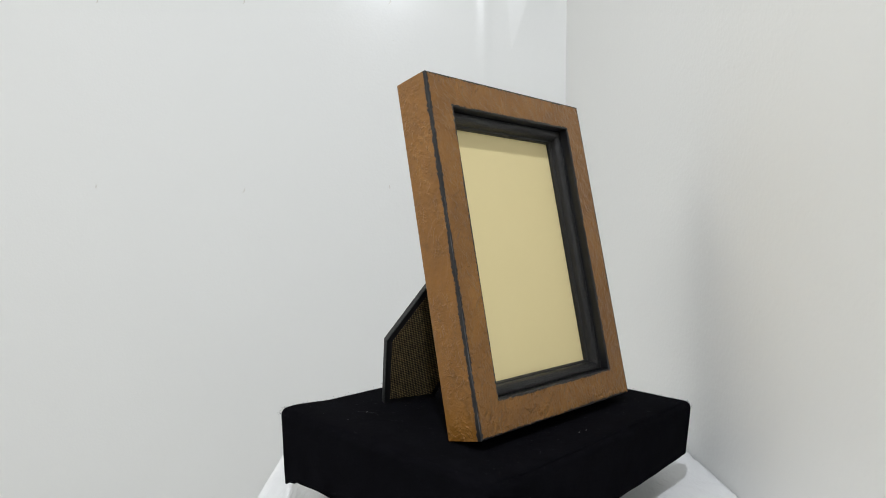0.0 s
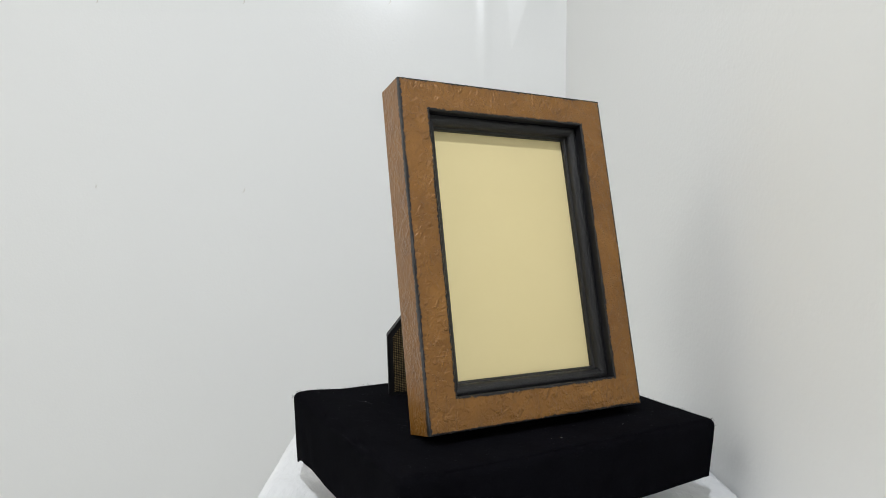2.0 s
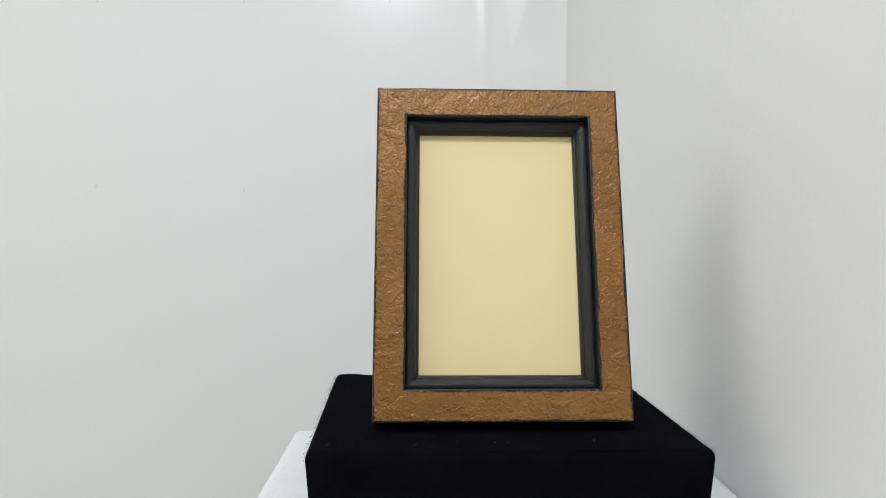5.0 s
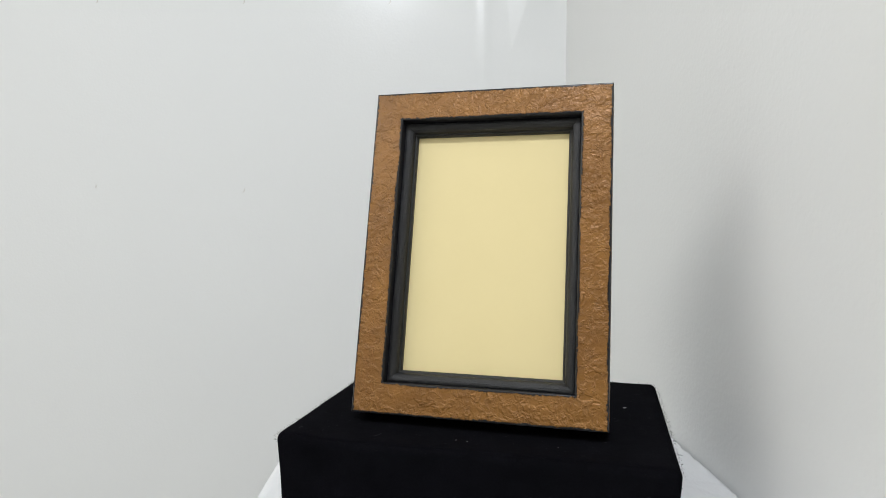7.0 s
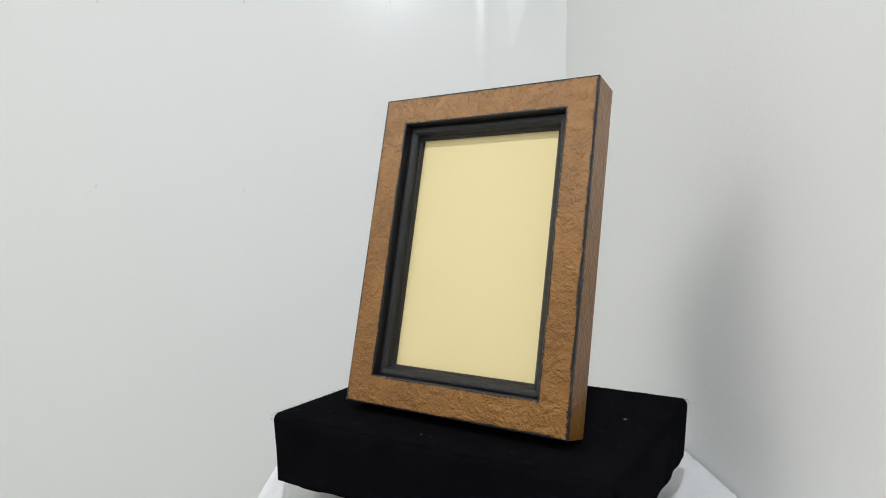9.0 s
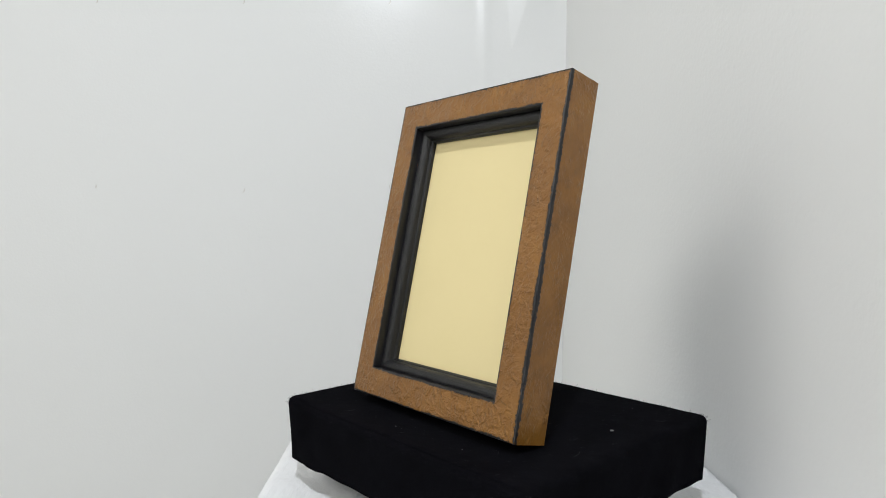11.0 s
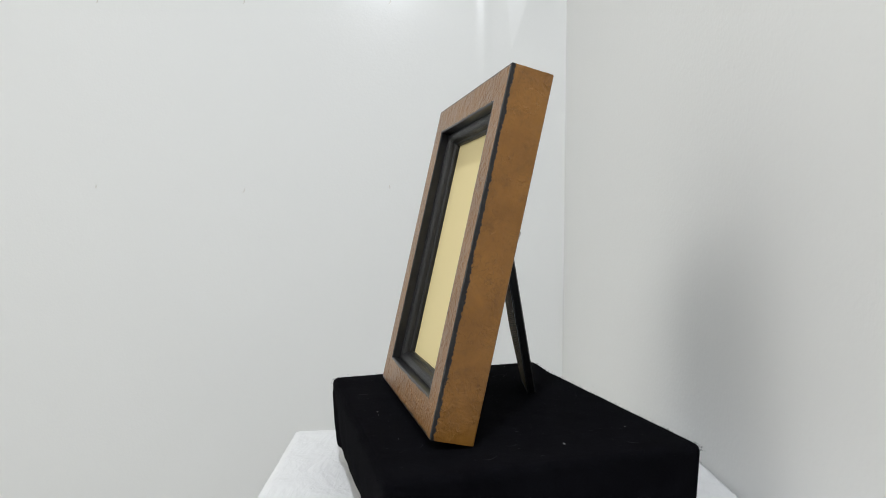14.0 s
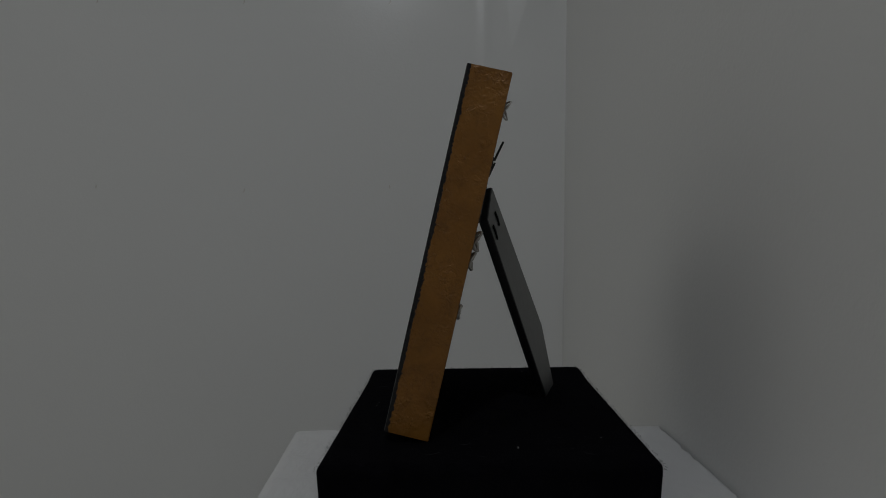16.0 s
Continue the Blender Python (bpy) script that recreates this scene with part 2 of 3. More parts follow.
north = tagged(new("wall_north", wall_sheet()), "glossy white painted wall with faint scuff marks", "wall", kind="structure")
north.matrix_world = NORTH
east = room_piece("wall_east", box(0.0, 0.1, -ROOM_D, -0.0005, FLOOR_Z, CEILING_Z), M_SIDE, "matt white painted wall with roller texture")
room_piece("wall_west", box(-ROOM_W - 0.1, -ROOM_W - 0.001, -ROOM_D, 0.1, FLOOR_Z, CEILING_Z), M_ROOM, "plain white painted wall behind the display")
room_piece("wall_south", box(-ROOM_W - 0.1, 0.1, -ROOM_D - 0.1, -ROOM_D - 0.001, FLOOR_Z, CEILING_Z), M_ROOM, "plain white painted wall facing the corner")
room_piece("floor", box(-ROOM_W - 0.1, 0.1, -ROOM_D - 0.1, 0.1, FLOOR_Z - 0.1, FLOOR_Z), M_FLOOR, "plain pale floor under the pedestal")
room_piece("ceiling", box(-ROOM_W - 0.1, 0.1, -ROOM_D - 0.1, 0.1, CEILING_Z, CEILING_Z + 0.1), M_ROOM, "plain white painted ceiling")



def hook_mark(x, z, size, turn):
    """A small curved scuff on the back wall."""
    pts = [Vector((0.25, 0, 0.5)), Vector((0.4, 0, 0.1)), Vector((0.3, 0, -0.35)), Vector((-0.1, 0, -0.5)), Vector((0.12, 0, -0.3)), Vector((0.18, 0, 0.1))]
    bm = prism([p * size for p in pts], (0, -0.0006, 0))
    bmesh.ops.transform(bm, matrix=pose(x, 0.0002, z, 0, turn, 0), verts=bm.verts)
    part("scuff", bm_mesh("scuff", bm, M_SCUFF), north, "small grey scuff")


for x, z, size, turn in ((-0.7396, 0.1811, 0.007, 0), (-0.5127, 0.1770, 0.008, 10), (-0.2838, 0.1845, 0.007, -15), (-0.7353, 0.4667, 0.008, 5), (-0.5119, 0.4714, 0.008, 0), (-0.2847, 0.4761, 0.008, 12), (-0.2774, 0.4169, 0.003, 30), (-0.7411, 0.3860, 0.003, 60)):
    hook_mark(x, z, size, turn)


def paint_blob(y, z, size, tall, material):
    """A dried drip or crumb in the paint of the side wall."""
    bm = bmesh.new()
    bmesh.ops.create_icosphere(bm, subdivisions=2, radius=1.0)
    bmesh.ops.transform(bm, matrix=pose(0.0002, y, z) @ Matrix.Diagonal((size * 0.45, size, size * tall, 1)), verts=bm.verts)
    part("paint_blob", bm_mesh("paint_blob", bm, material, True), east, "dried paint crumb")


for y, z, size, tall in ((-0.7289, 0.1685, 0.0008, 1.4), (-0.7245, 0.1605, 0.0007, 1.8), (-0.7275, 0.152, 0.0006, 3.0), (-0.7548, 0.1235, 0.0008, 1.2), (-0.7500, 0.1220, 0.0006, 1.0), (-0.7484, 0.1755, 0.0007, 1.5), (-0.737, 0.150, 0.0005, 2.0)):
    paint_blob(y, z, size, tall, M_SIDE)
paint_blob(-0.6173, 0.1178, 0.0005, 1.0, M_SCUFF)

# ---------------------------------------------------------------- pedestal
TABLE_Z = -0.060


def pedestal():
    thing = tagged(new("pedestal"), "white brush-painted pedestal standing against the wall", "pedestal")
    thing.location = (0.0, 0.0, FLOOR_Z)
    bl, br, fr, fl = Vector((-0.1675, 0.1255)), Vector((0.1550, 0.168)), Vector((0.1798, -0.17)), Vector((-0.1310, -0.19))
    # the top: a fine sheet with uneven, paint-crusted edges
    nu, nv = 90, 90
    verts, faces = [], []
    for j in range(nv + 1):
        for i in range(nu + 1):
            u, v = i / nu, j / nv
            p = (fl * (1 - u) + fr * u) * (1 - v) + (bl * (1 - u) + br * u) * v
            edge = min(u, 1 - u, v, 1 - v)
            drop = (0.0004 if 1 - u < min(u, v, 1 - v) else 0.0025) * max(0.0, 1 - edge * 60) ** 2
            lump = 0.0005 * noise.noise(Vector((p.x * 40, p.y * 40, 0)))
            ragged = Vector((0, 0))
            if i == nu:
                k = noise.noise(Vector((p.y * 45, 3.1, 0))) + 0.6 * noise.noise(Vector((p.y * 140, 7.7, 0)))
                ragged.x = -0.0010 - 0.0042 * max(0.0, k)
            elif i == 0 or j == nv:
                ragged.x = 0.0006 * noise.noise(Vector((p.x * 90, p.y * 90, 2)))
                ragged.y = 0.0006 * noise.noise(Vector((p.x * 90, p.y * 90, 5)))
            verts.append((p.x + ragged.x, p.y + ragged.y, TABLE_Z - FLOOR_Z + lump - drop))
    row = nu + 1
    for j in range(nv):
        for i in range(nu):
            a = j * row + i
            faces.append((a, a + 1, a + 1 + row, a + row))
    rim = [i for i in range(row)] + [j * row + nu for j in range(1, nv + 1)] + [nv * row + i for i in range(nu - 1, -1, -1)] + [j * row for j in range(nv - 1, 0, -1)]
    base = len(verts)
    verts += [(verts[i][0], verts[i][1], TABLE_Z - FLOOR_Z - 0.022) for i in rim]
    k = len(rim)
    faces += [(rim[i], base + i, base + (i + 1) % k, rim[(i + 1) % k]) for i in range(k)]
    faces.append([base + i for i in range(k)][::-1])
    part("top", mesh_from("pedestal_top", verts, faces, M_PLINTH), thing)
    c = (bl + br + fr + fl) / 4
    foot = [c + (q - c) * 0.97 for q in (fl, fr, br, bl)]
    part("body", bm_mesh("pedestal_body", prism([(q.x, q.y, 0.0) for q in foot], (0, 0, TABLE_Z - FLOOR_Z - 0.022), 0.003), M_PLINTH), thing)
    return thing


pedestal()

# ---------------------------------------------------------------- turning display: riser and cloth
BOX_HX, BOX_HY, BOX_CX, BOX_CY = 0.1055, 0.0835, 0.0015, -0.0045
CLOTH_CORNERS = ((-0.1046, -0.0927), (0.1138, -0.0881), (0.1098, 0.0834), (-0.1100, 0.0780))


def display_riser():
    thing = tagged(new("display_riser"), "black block on a low turntable, hidden under the cloth", "display riser")
    part("block", bm_mesh("block", box(BOX_CX - BOX_HX + 0.004, BOX_CX + BOX_HX - 0.004, BOX_CY - BOX_HY + 0.004, BOX_CY + BOX_HY - 0.004, -0.031, -0.0045, 0.003), M_PLASTIC), thing)
    bm = bmesh.new()
    bmesh.ops.create_cone(bm, cap_ends=True, segments=48, radius1=0.06, radius2=0.057, depth=0.0275, matrix=Matrix.Translation((0, 0, -0.0455)))
    part("turntable", bm_mesh("turntable", bm, M_PLASTIC), thing)
    return thing


def hem_height(s, side):
    """How low the cloth hangs along one side; s runs 0..1 from corner to corner."""
    low = {0: (-0.0425, -0.0375), 1: (-0.0375, -0.0375), 2: (-0.0375, -0.047), 3: (-0.0395, -0.0425)}[side]
    z = low[0] + (low[1] - low[0]) * s
    sag = 0.004 * math.sin(s * math.pi) * {0: 0.1, 1: -0.3, 2: 0.6, 3: -0.2}[side]
    corner = 0.005 * max(0.0, 1 - s / 0.06) if side == 3 else 0.0
    return z - sag - corner + 0.0006 * noise.noise(Vector((s * 6, side * 7.3, 1)))


def cloth_outline(count):
    """Points round the rounded rectangle of the block, with the outward way, the side and the share of it."""
    r, pts = 0.005, []
    signs = [(-1, -1, 180), (1, -1, 270), (1, 1, 0), (-1, 1, 90)]
    centres = [(x - sx * r, y - sy * r) for (x, y), (sx, sy, _) in zip(CLOTH_CORNERS, signs)]
    for k, (sx, sy, a0) in enumerate(signs):
        (cx, cy), (ex, ey) = centres[k], centres[(k + 1) % 4]
        for i in range(6):
            a = math.radians(a0 + 90 * i / 6)
            pts.append((cx + r * math.cos(a), cy + r * math.sin(a), math.cos(a), math.sin(a), k, 0.0))
        a = math.radians(a0 + 90)
        for i in range(count):
            s = i / count
            pts.append((cx + (ex - cx) * s + r * math.cos(a), cy + (ey - cy) * s + r * math.sin(a), math.cos(a), math.sin(a), k, s))
    return pts


def cloth_top_z(x, y):
    lip = 0.0018 * min(1.0, max(0.0, (-x - 0.075) / 0.022))
    return 0.0002 + 0.0225 * y + lip + 0.0003 * noise.noise(Vector((x * 60, y * 60, 4)))


def black_cloth():
    thing = tagged(new("black_cloth"), "fuzzy black cotton cloth draped over the display block", "cloth")
    ring = cloth_outline(48)
    k = len(ring)
    verts, faces = [], []
    # the top in rings from the middle outwards, then over the edge, then down to the hem
    shares = [0.02, 0.2, 0.4, 0.6, 0.75, 0.86, 0.93, 0.965]
    for f in shares:
        for x, y, nx, ny, side, s in ring:
            px, py = BOX_CX + (x - BOX_CX) * f, BOX_CY + (y - BOX_CY) * f
            verts.append((px, py, cloth_top_z(px, py)))
    R = 0.0045
    for step in range(1, 6):
        a = math.pi / 2 * step / 5
        for x, y, nx, ny, side, s in ring:
            verts.append((x - nx * R * (1 - math.sin(a)), y - ny * R * (1 - math.sin(a)), cloth_top_z(x, y) - R * (1 - math.cos(a))))
    falls = 14
    for step in range(1, falls + 1):
        f = step / falls
        for x, y, nx, ny, side, s in ring:
            hem = hem_height(s, side)
            start = cloth_top_z(x, y) - R
            z = start + (hem - start) * f
            fold = 0.0010 * f * noise.noise(Vector((x * 55, y * 55, z * 25)))
            edge = min(s, 1 - s)
            tuck = -0.0008 * f * math.exp(-((edge - 0.10 - 0.10 * f) / 0.05) ** 2) - 0.0013 * f * math.exp(-(edge / 0.06) ** 2)
            crease = 0.0012 if side == 0 and s * 5.5 < f < s * 5.5 + 0.5 and s > 0.01 else 0.0
            out = fold + tuck - 0.0012 * f + crease
            verts.append((x + nx * out, y + ny * out, z))
    # the cloth's thickness: back up inside
    for step in (1.0, 0.2):
        for x, y, nx, ny, side, s in ring:
            hem = hem_height(s, side)
            verts.append((x - nx * 0.0034, y - ny * 0.0034, -0.0057 + (hem + 0.0057) * step))
    rings = len(verts) // k
    for j in range(rings - 1):
        for i in range(k):
            a, b = j * k + i, j * k + (i + 1) % k
            faces.append((a, a + k, b + k, b))
    faces.append(list(range(k)))
    part("drape", mesh_from("drape", verts, faces, M_CLOTH), thing)
    # stray fibres standing along the edges and the nap
    rng = random.Random(5)
    fv, ff = [], []
    for n in range(4200):
        x, y, nx, ny, side, s = rng.choice(ring)
        x, y = x + rng.uniform(-0.002, 0.002), y + rng.uniform(-0.002, 0.002)
        fall = rng.random()
        a = rng.uniform(0, 1.5)
        if fall < 0.85:
            p = Vector((x - nx * R * (1 - math.sin(a)), y - ny * R * (1 - math.sin(a)), cloth_top_z(x, y) - R * (1 - math.cos(a))))
            out = Vector((nx * math.sin(a), ny * math.sin(a), math.cos(a)))
        else:
            p = Vector((x - nx * 0.0016, y - ny * 0.0016, cloth_top_z(x, y) - 0.005 - 0.008 * rng.random()))
            out = Vector((nx, ny, 0))
        side_way = Vector((rng.gauss(0, 1), rng.gauss(0, 1), rng.gauss(0, 0.6))).normalized()
        length = rng.uniform(0.0005, 0.0015) if rng.random() < 0.90 else rng.uniform(0.0015, 0.0030)
        length *= 0.5 if s == 0.0 else 1.0
        wide = side_way.cross(out).normalized() * 0.00005
        p1 = p + (out + side_way * 0.5).normalized() * length * 0.5
        p2 = p1 + (out * 0.4 + side_way).normalized() * length * 0.5
        b = len(fv)
        fv += [p - out * 0.0004 - wide, p - out * 0.0004 + wide, p1 + wide, p1 - wide, p2]
        ff += [(b, b + 1, b + 2, b + 3), (b + 3, b + 2, b + 4)]
    # pale dust fibres caught in the nap
    dv, df = [], []
    for n in range(420):
        x = BOX_CX + BOX_HX * rng.uniform(-0.95, 0.95)
        y = BOX_CY + BOX_HY * rng.uniform(-0.95, 0.90)
        z = cloth_top_z(x, y) + 0.0004
        a, length = rng.uniform(0, 6.28), rng.uniform(0.0006, 0.0030) * rng.random() + 0.0004
        ways = [Vector((math.cos(a + k), math.sin(a + k), rng.uniform(-0.1, 0.25))) for k in (0, rng.uniform(-0.9, 0.9), rng.uniform(-1.6, 1.6))]
        p, b = Vector((x, y, z)), len(dv)
        wide = Vector((-math.sin(a), math.cos(a), 0.3)) * rng.uniform(0.00004, 0.00009)
        for way in [Vector()] + ways:
            p = p + way * length / 3
            dv += [p - wide, p + wide]
        df += [(b + 2 * i, b + 2 * i + 2, b + 2 * i + 3, b + 2 * i + 1) for i in range(3)]
    # a few longer curled hairs
    for x, y, a, length, curl in ((-0.1031, 0.0042, 0.4, 0.008, 5.2), (-0.0757, 0.0420, -1.3, 0.013, 0.5), (-0.0713, 0.0274, 0.9, 0.005, 2.0),
                                  (0.0810, -0.0170, 0.2, 0.009, 3.4), (0.0045, 0.0612, 2.2, 0.006, 1.5), (-0.0500, -0.0790, 0.1, 0.008, 2.4),
                                  (0.0700, -0.0620, 1.7, 0.007, 3.0), (0.0980, -0.0350, 1.2, 0.010, 1.8), (0.0940, 0.0480, -0.6, 0.008, 2.8)):
        b, steps = len(dv), 12
        p = Vector((x, y, cloth_top_z(x, y) + 0.0004))
        for i in range(steps + 1):
            way = Vector((math.cos(a + curl * i / steps), math.sin(a + curl * i / steps), 0.0))
            wide = Vector((-way.y, way.x, 0.6)) * 0.00006
            dv += [p - wide, p + wide]
            p = p + way * length / steps
            p.z = cloth_top_z(p.x, p.y) + 0.0004 + 0.0005 * math.sin(math.pi * i / steps)
        df += [(b + 2 * i, b + 2 * i + 2, b + 2 * i + 3, b + 2 * i + 1) for i in range(steps)]
    tagged(part("dust", mesh_from("dust", dv, df, M_DUST), thing, "pale dust fibres"), kind="stuff")
    tagged(part("fuzz", mesh_from("fuzz", fv, ff, M_FUZZ), thing, "short stray black fibres"), kind="stuff")
    return thing


# ---------------------------------------------------------------- picture frame
LEAN = -12.48
FRAME_X, FRAME_Y = 0.0029, -0.0343
FRAME_POSE = pose(FRAME_X, FRAME_Y, 0.0, LEAN, 0, 0)


def resample(points, step):
    """Points along a polyline at about even steps, with the outward way in its plane."""
    out = []
    for (a0, d0), (a1, d1) in zip(points, points[1:]):
        length = math.hypot(a1 - a0, d1 - d0)
        k = max(1, round(length / step))
        na, nd = (d1 - d0) / length, -(a1 - a0) / length
        out += [(a0 + (a1 - a0) * i / k, d0 + (d1 - d0) * i / k, na, nd) for i in range(k)]
    return out


def rail_point(which, q, a, d):
    """A place on a mitred rail: q -1..1 along it, a in from the outer edge, d back from the front."""
    if which in ("bottom", "top"):
        return Vector((q * (FW / 2 - a), d - FD, a if which == "bottom" else FH - a))
    return Vector((-FW / 2 + a if which == "left" else FW / 2 - a, d - FD, FH / 2 + q * (FH / 2 - a)))


def trowel(p):
    """Height of the trowelled finish, about -1..1."""
    p = p + noise.noise_vector(p * 150) * 0.005
    a = 1 - abs(noise.noise(p * 210)) * 3.0
    b = noise.noise(p * 480 + Vector((5, 3, 1)))
    c = noise.noise(p * 90 + Vector((1, 9, 4)))
    step = math.tanh(noise.noise(p * 300 + Vector((8, 2, 6))) * 7)
    return 0.45 * max(a, 0.0) ** 2 + 0.3 * b + 0.25 * c + 0.35 * step * (0.5 + c)


def sweep(name, which, outline, step, material, relief):
    prof = resample(outline + [outline[0]], step)
    k = len(prof)
    length = FW if which in ("bottom", "top") else FH
    n = max(2, round(length / step))
    verts, faces = [], []
    flip = which in ("top", "left")
    for j in range(n + 1):
        q = -1 + 2 * j / n
        for a, d, na, nd in prof:
            p = rail_point(which, q, a, d)
            if relief and ((a < 1e-6 and 0.001 < d < FD - 0.001) or (d < 1e-6 and 0.001 < a < RAIL - 0.0008)):
                edge = min(a, RAIL - a) if d < 1e-6 else d
                share = min(1.0, max(0.0, (edge - 0.001) / 0.0022))
                lift = trowel(p) * (0.00016 if d < 1e-6 else 0.00013) * share
                p = rail_point(which, q, a - (lift if a < 1e-6 else 0), d - (lift if d < 1e-6 else 0))
            verts.append(p)
    for j in range(n):
        for i in range(k):
            a, b = j * k + i, j * k + (i + 1) % k
            f = (a, b, b + k, a + k)
            faces.append(f[::-1] if flip else f)
    first, last = list(range(k)), [n * k + i for i in range(k)]
    faces += [first[::-1] if not flip else first, last if not flip else last[::-1]]
    return mesh_from(name, verts, faces, material)


def sharpen(me, degrees=40):
    me.set_sharp_from_angle(angle=radians(degrees))
    return me


def picture_frame():
    thing = tagged(new("picture_frame"), "brown trowelled picture frame with black rubbed edges on easel leg", "picture frame")
    e = 0.0007
    rail = [(0.0005, FD), (0.0, FD - 0.0005), (0.0, e), (e * 0.08, e * 0.62), (e * 0.293, e * 0.293), (e * 0.62, e * 0.08), (e, 0.0), (RAIL - 0.0006, 0.0),
            (RAIL - 0.0001, 0.0005), (RAIL, 0.0055), (RAIL + 0.0006, 0.0068), (RAIL + 0.0006, FD)]
    bead = [(RAIL + 0.0004, 0.0062)]
    for i in range(1, 8):
        t = math.pi * i / 8
        bead.append((RAIL + 0.0004 + 0.0056 * (1 - math.cos(t)) / 2, 0.0062 + 0.0030 * i / 8 - 0.0019 * math.sin(t)))
    bead += [(RAIL + 0.0060, 0.0094), (RAIL + 0.0062, 0.0104), (SIGHT - 0.0006, 0.0107), (SIGHT, 0.0116),
             (SIGHT, 0.0136), (RAIL + 0.0005, 0.0136)]
    for which in ("top", "bottom", "left", "right"):
        r = part("rail", sharpen(sweep("rail_" + which, which, rail, 0.0005, M_BROWN, True), 55), thing, m=FRAME_POSE)
        part("moulding", sharpen(sweep("moulding_" + which, which, bead, 0.0012, M_BLACK_ALONG if which in ("top", "bottom") else M_BLACK_UP, False), 30), r, "black satin inner moulding with a bead")
    inner = RAIL + 0.0008
    part("card", bm_mesh("card", box(-FW / 2 + inner, FW / 2 - inner, -FD + 0.0137, -FD + 0.0142, inner, FH - inner), M_CARD), thing, "blank cream paper insert", FRAME_POSE)
    part("backing_board", bm_mesh("backing_board", box(-FW / 2 + inner, FW / 2 - inner, -0.0072, -0.0032, inner, FH - inner, 0.0004), M_BOARD), thing, "dark grey card backing", FRAME_POSE)

    # easel leg: a slanted flap hinged across the back
    n = Vector((-0.2488, -0.9434, -0.2191))
    un = FRAME_POSE.inverted().to_3x3() @ n
    un.normalize()

    def at(u, v, w):
        return Vector((u, -w, v))

    outline = [at(0.005, 0.1467, -0.0030), at(0.0371, 0.1249, -0.0043), at(-0.0185, 0.0170, -0.0705), at(-0.0535, 0.0195, -0.0800), at(-0.0589, 0.0601, -0.0626)]
    flat = [p - un * ((p - outline[4]).dot(un) + 0.0006) for p in outline]
    leg = part("easel_leg", bm_mesh("easel_leg", prism(flat, un * 0.0042, 0.0004, 1), M_EDGE), thing, "dark easel leg with woven inner face", FRAME_POSE)
    mid = sum(flat, Vector()) / 5

    def inset(points, by):
        out = []
        for i, p in enumerate(points):
            a, b = (points[i - 1] - p).normalized(), (points[(i + 1) % len(points)] - p).normalized()
            bis = (a + b).normalized()
            if bis.dot(mid - p) < 0:
                bis = -bis
            out.append(p + bis * by / max(0.3, math.sqrt(max(0.0, (1 - a.dot(b)) / 2))))
        return out

    part("binding", bm_mesh("binding", prism([p + un * 0.0043 for p in inset(flat, -0.0002)], un * 0.0007, 0.0002, 1), M_EDGE), leg, "black bound edge")
    part("woven_lining", bm_mesh("woven_lining", prism([p + un * 0.0050 for p in inset(flat, 0.0035)], un * 0.00035), M_WEAVE), leg, "tan and black woven lining")
    part("outer_sheet", bm_mesh("outer_sheet", prism([p - un * 0.0001 for p in inset(flat, 0.0004)], -un * 0.0004, 0.0001, 1), M_BOARD), leg, "smooth dark grey outer sheet")
    side = (flat[2] - flat[1]).normalized()
    across = un.cross(side).normalized()
    if across.dot(mid - flat[1]) < 0:
        across = -across
    for s, c in ((0.0122, 0.0068), (0.0110, 0.0230)):
        p = flat[1] + side * s + across * c - un * 0.0006
        q = [p - across * 0.0016 - side * 0.0046, p + across * 0.0014 - side * 0.0046, p + across * 0.0026, p + across * 0.0014 + side * 0.0046, p - across * 0.0016 + side * 0.0046, p - across * 0.0004]
        part("staple", bm_mesh("staple", prism(q, -un * 0.0006), M_FUZZ), leg, "dark staple")
    hinge = part("hinge_plate", bm_mesh("hinge_plate", prism([at(0.0, 0.150, -0.0001) + Vector((0, -0.003, 0)), at(0.04, 0.128, -0.0001) + Vector((0, -0.003, 0)), at(0.037, 0.122, -0.0001) + Vector((0, -0.003, 0)), at(-0.003, 0.144, -0.0001) + Vector((0, -0.003, 0))], (0, 0.0036, 0), 0.0003, 1), M_EDGE), thing, "black hinge strip", FRAME_POSE)

    # bent wire hangers near the edges of the back
    def wire_hanger(u, v, tall, stand, turn, material, wire=0.0006):
        bm = bmesh.new()
        segs, sides, loop = 20, 8, []
        for i in range(segs):
            a = 2 * math.pi * i / segs
            z = tall / 2 * math.cos(a)
            loop.append(Vector((0.0022 * math.sin(a), stand * (0.55 + 0.45 * math.sin(a * 2 + 0.6)), z)))
        rings = []
        for i, p in enumerate(loop):
            way = (loop[(i + 1) % segs] - loop[i - 1]).normalized()
            e = way.orthogonal().normalized() if abs(way.x) > 0.99 else way.cross(Vector((1, 0, 0))).normalized()
            g = way.cross(e)
            thick = wire * (1.0 + 0.35 * math.sin(i * 1.9))
            rings.append([bm.verts.new(p + (e * math.cos(2 * math.pi * j / sides) + g * math.sin(2 * math.pi * j / sides)) * thick) for j in range(sides)])
        for i in range(segs):
            for j in range(sides):
                bm.faces.new((rings[i][j], rings[i][(j + 1) % sides], rings[(i + 1) % segs][(j + 1) % sides], rings[(i + 1) % segs][j]))
        bmesh.ops.transform(bm, matrix=pose(u, 0.0, v, 0, turn, 0), verts=bm.verts)
        return part("wire_hanger", bm_mesh("wire_hanger", bm, material, True), thing, "small bent metal hanger", FRAME_POSE)

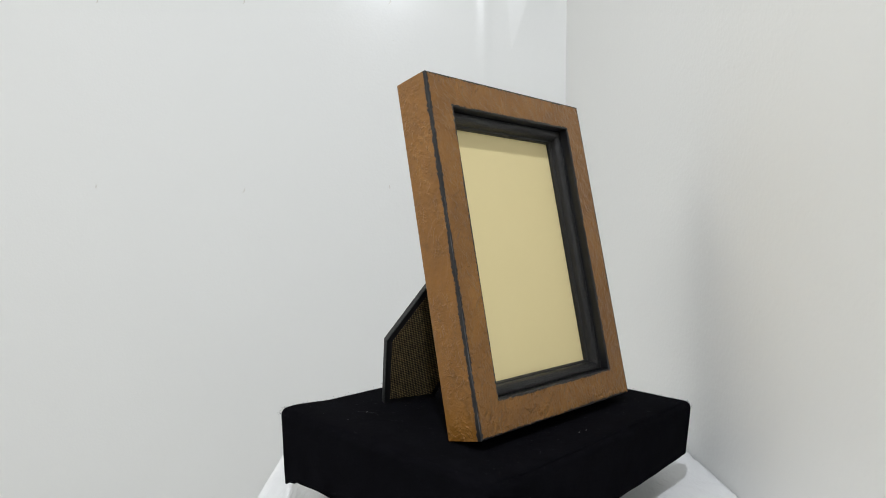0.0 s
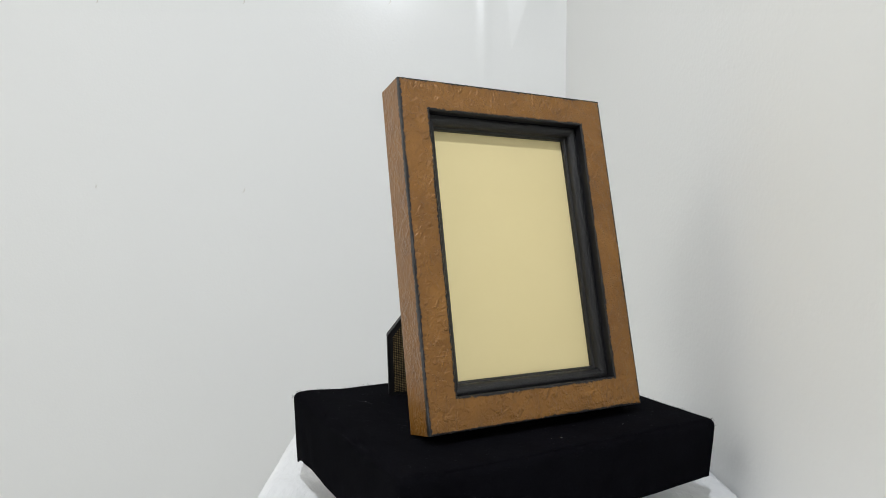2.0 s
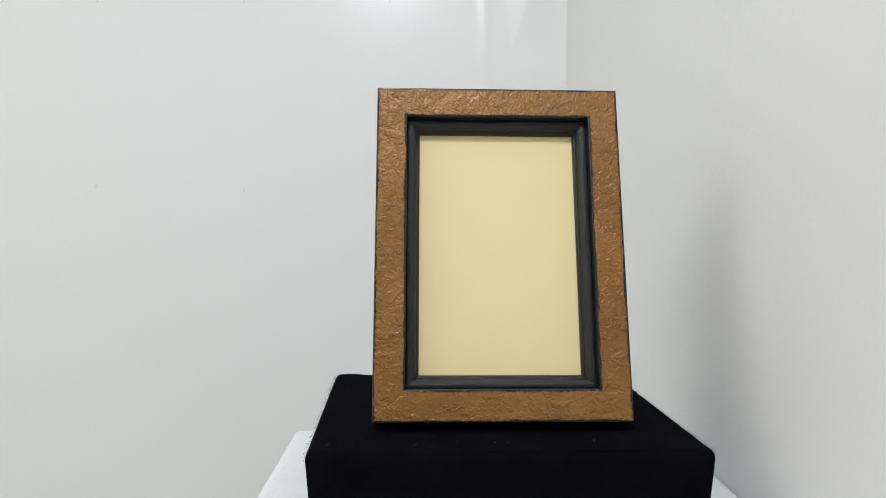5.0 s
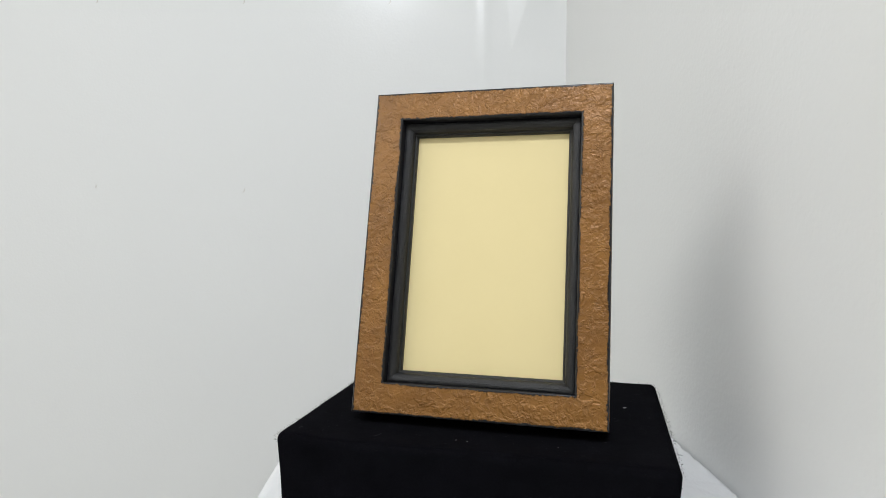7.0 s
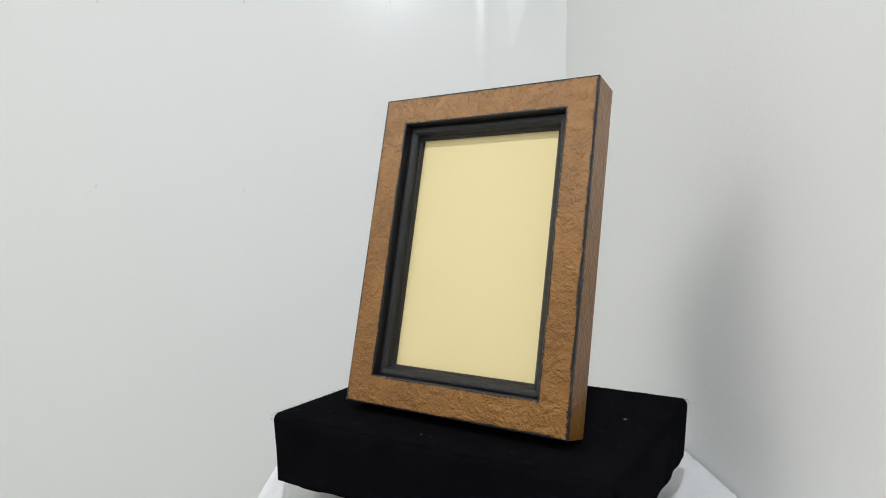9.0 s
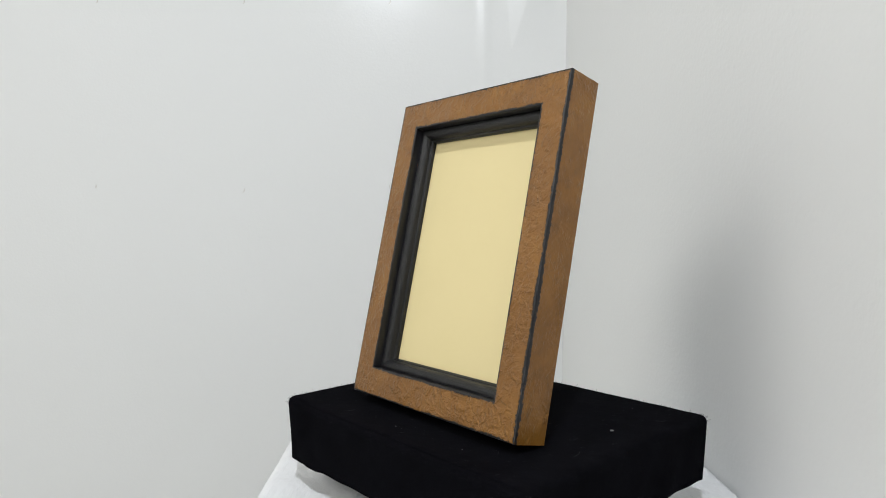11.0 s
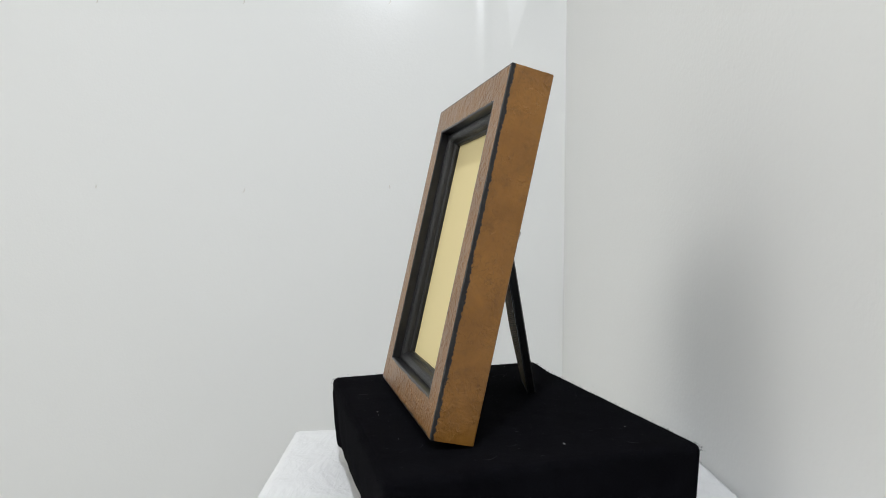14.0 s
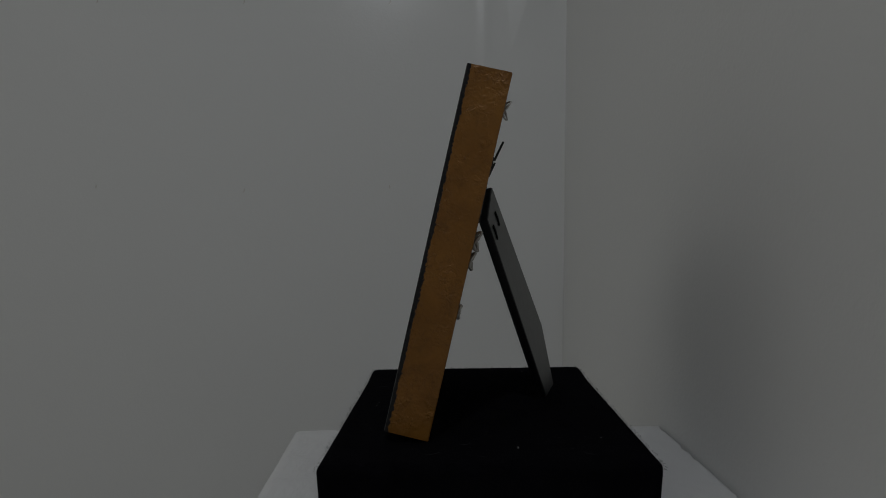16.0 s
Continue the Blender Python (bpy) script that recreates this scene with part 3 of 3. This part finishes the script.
    wire_hanger(0.0655, 0.1118, 0.0105, 0.0030, 4, M_STEEL, 0.0009)
    wire_hanger(0.0650, 0.1005, 0.0090, 0.0020, -6, M_STEEL, 0.0009)
    wire_hanger(0.0655, 0.0715, 0.0070, 0.0010, 0, M_STEEL, 0.0009)
    wire_hanger(0.0250, 0.1930, 0.0110, 0.0032, 0, M_STEEL)
    # the spring clip and its foot, on the far half of the backing
    for name, low, high in (("spring_clip", (0.1705, 0.0030), (0.1845, 0.0062)), ("clip_foot", (0.1600, 0.0018), (0.1685, 0.0036))):
        strip = [at(-0.056, low[0], -low[1]), at(-0.046, low[0], -low[1]), at(-0.046, high[0], -high[1]), at(-0.056, high[0], -high[1])]
        part(name, bm_mesh(name, prism(strip, (0, -0.0016, 0), 0.0004, 2), M_PLASTIC), thing, "dark sprung clip", FRAME_POSE)
    part("clip_base", bm_mesh("clip_base", box(-0.058, -0.044, -0.0033, 0.0016, 0.1585, 0.1720, 0.0004), M_PLASTIC), thing, "dark clip base", FRAME_POSE)
    return thing


def lint(x, y, size, turn):
    """A scrap of white lint lying on the cloth."""
    bm = bmesh.new()
    bmesh.ops.create_icosphere(bm, subdivisions=1, radius=1.0)
    rng = random.Random(int(abs(x * 1e5 + y * 1e4)))
    for v in bm.verts:
        v.co *= rng.uniform(0.7, 1.25)
    bmesh.ops.transform(bm, matrix=pose(x, y, cloth_top_z(x, y) + size * 0.1, 0, 0, turn) @ Matrix.Diagonal((size * 0.42, size * 0.13, size * 0.12, 1)), verts=bm.verts)
    return tagged(new("lint", bm_mesh("lint", bm, M_LINT)), "tiny white scrap of lint on black cloth", "lint", "lint scraps")


riser, cloth, picture = display_riser(), black_cloth(), picture_frame()
LINT = [(0.0870, 0.0136, 0.0034, 8), (-0.0036, -0.0728, 0.0014, 50), (0.0030, -0.0735, 0.0010, -30), (-0.0972, 0.0471, 0.0009, 10), (-0.0921, 0.0295, 0.0011, 60),
        (-0.0715, 0.0374, 0.0017, -50), (-0.0195, 0.0867, 0.0014, 0), (0.0520, -0.0700, 0.0009, 15), (0.0700, 0.0600, 0.0010, 70)]
scraps = [lint(*row) for row in LINT]


def motions():
    for thing in (riser, cloth, picture, *scraps):
        walk(thing, turn_rows())


motions()
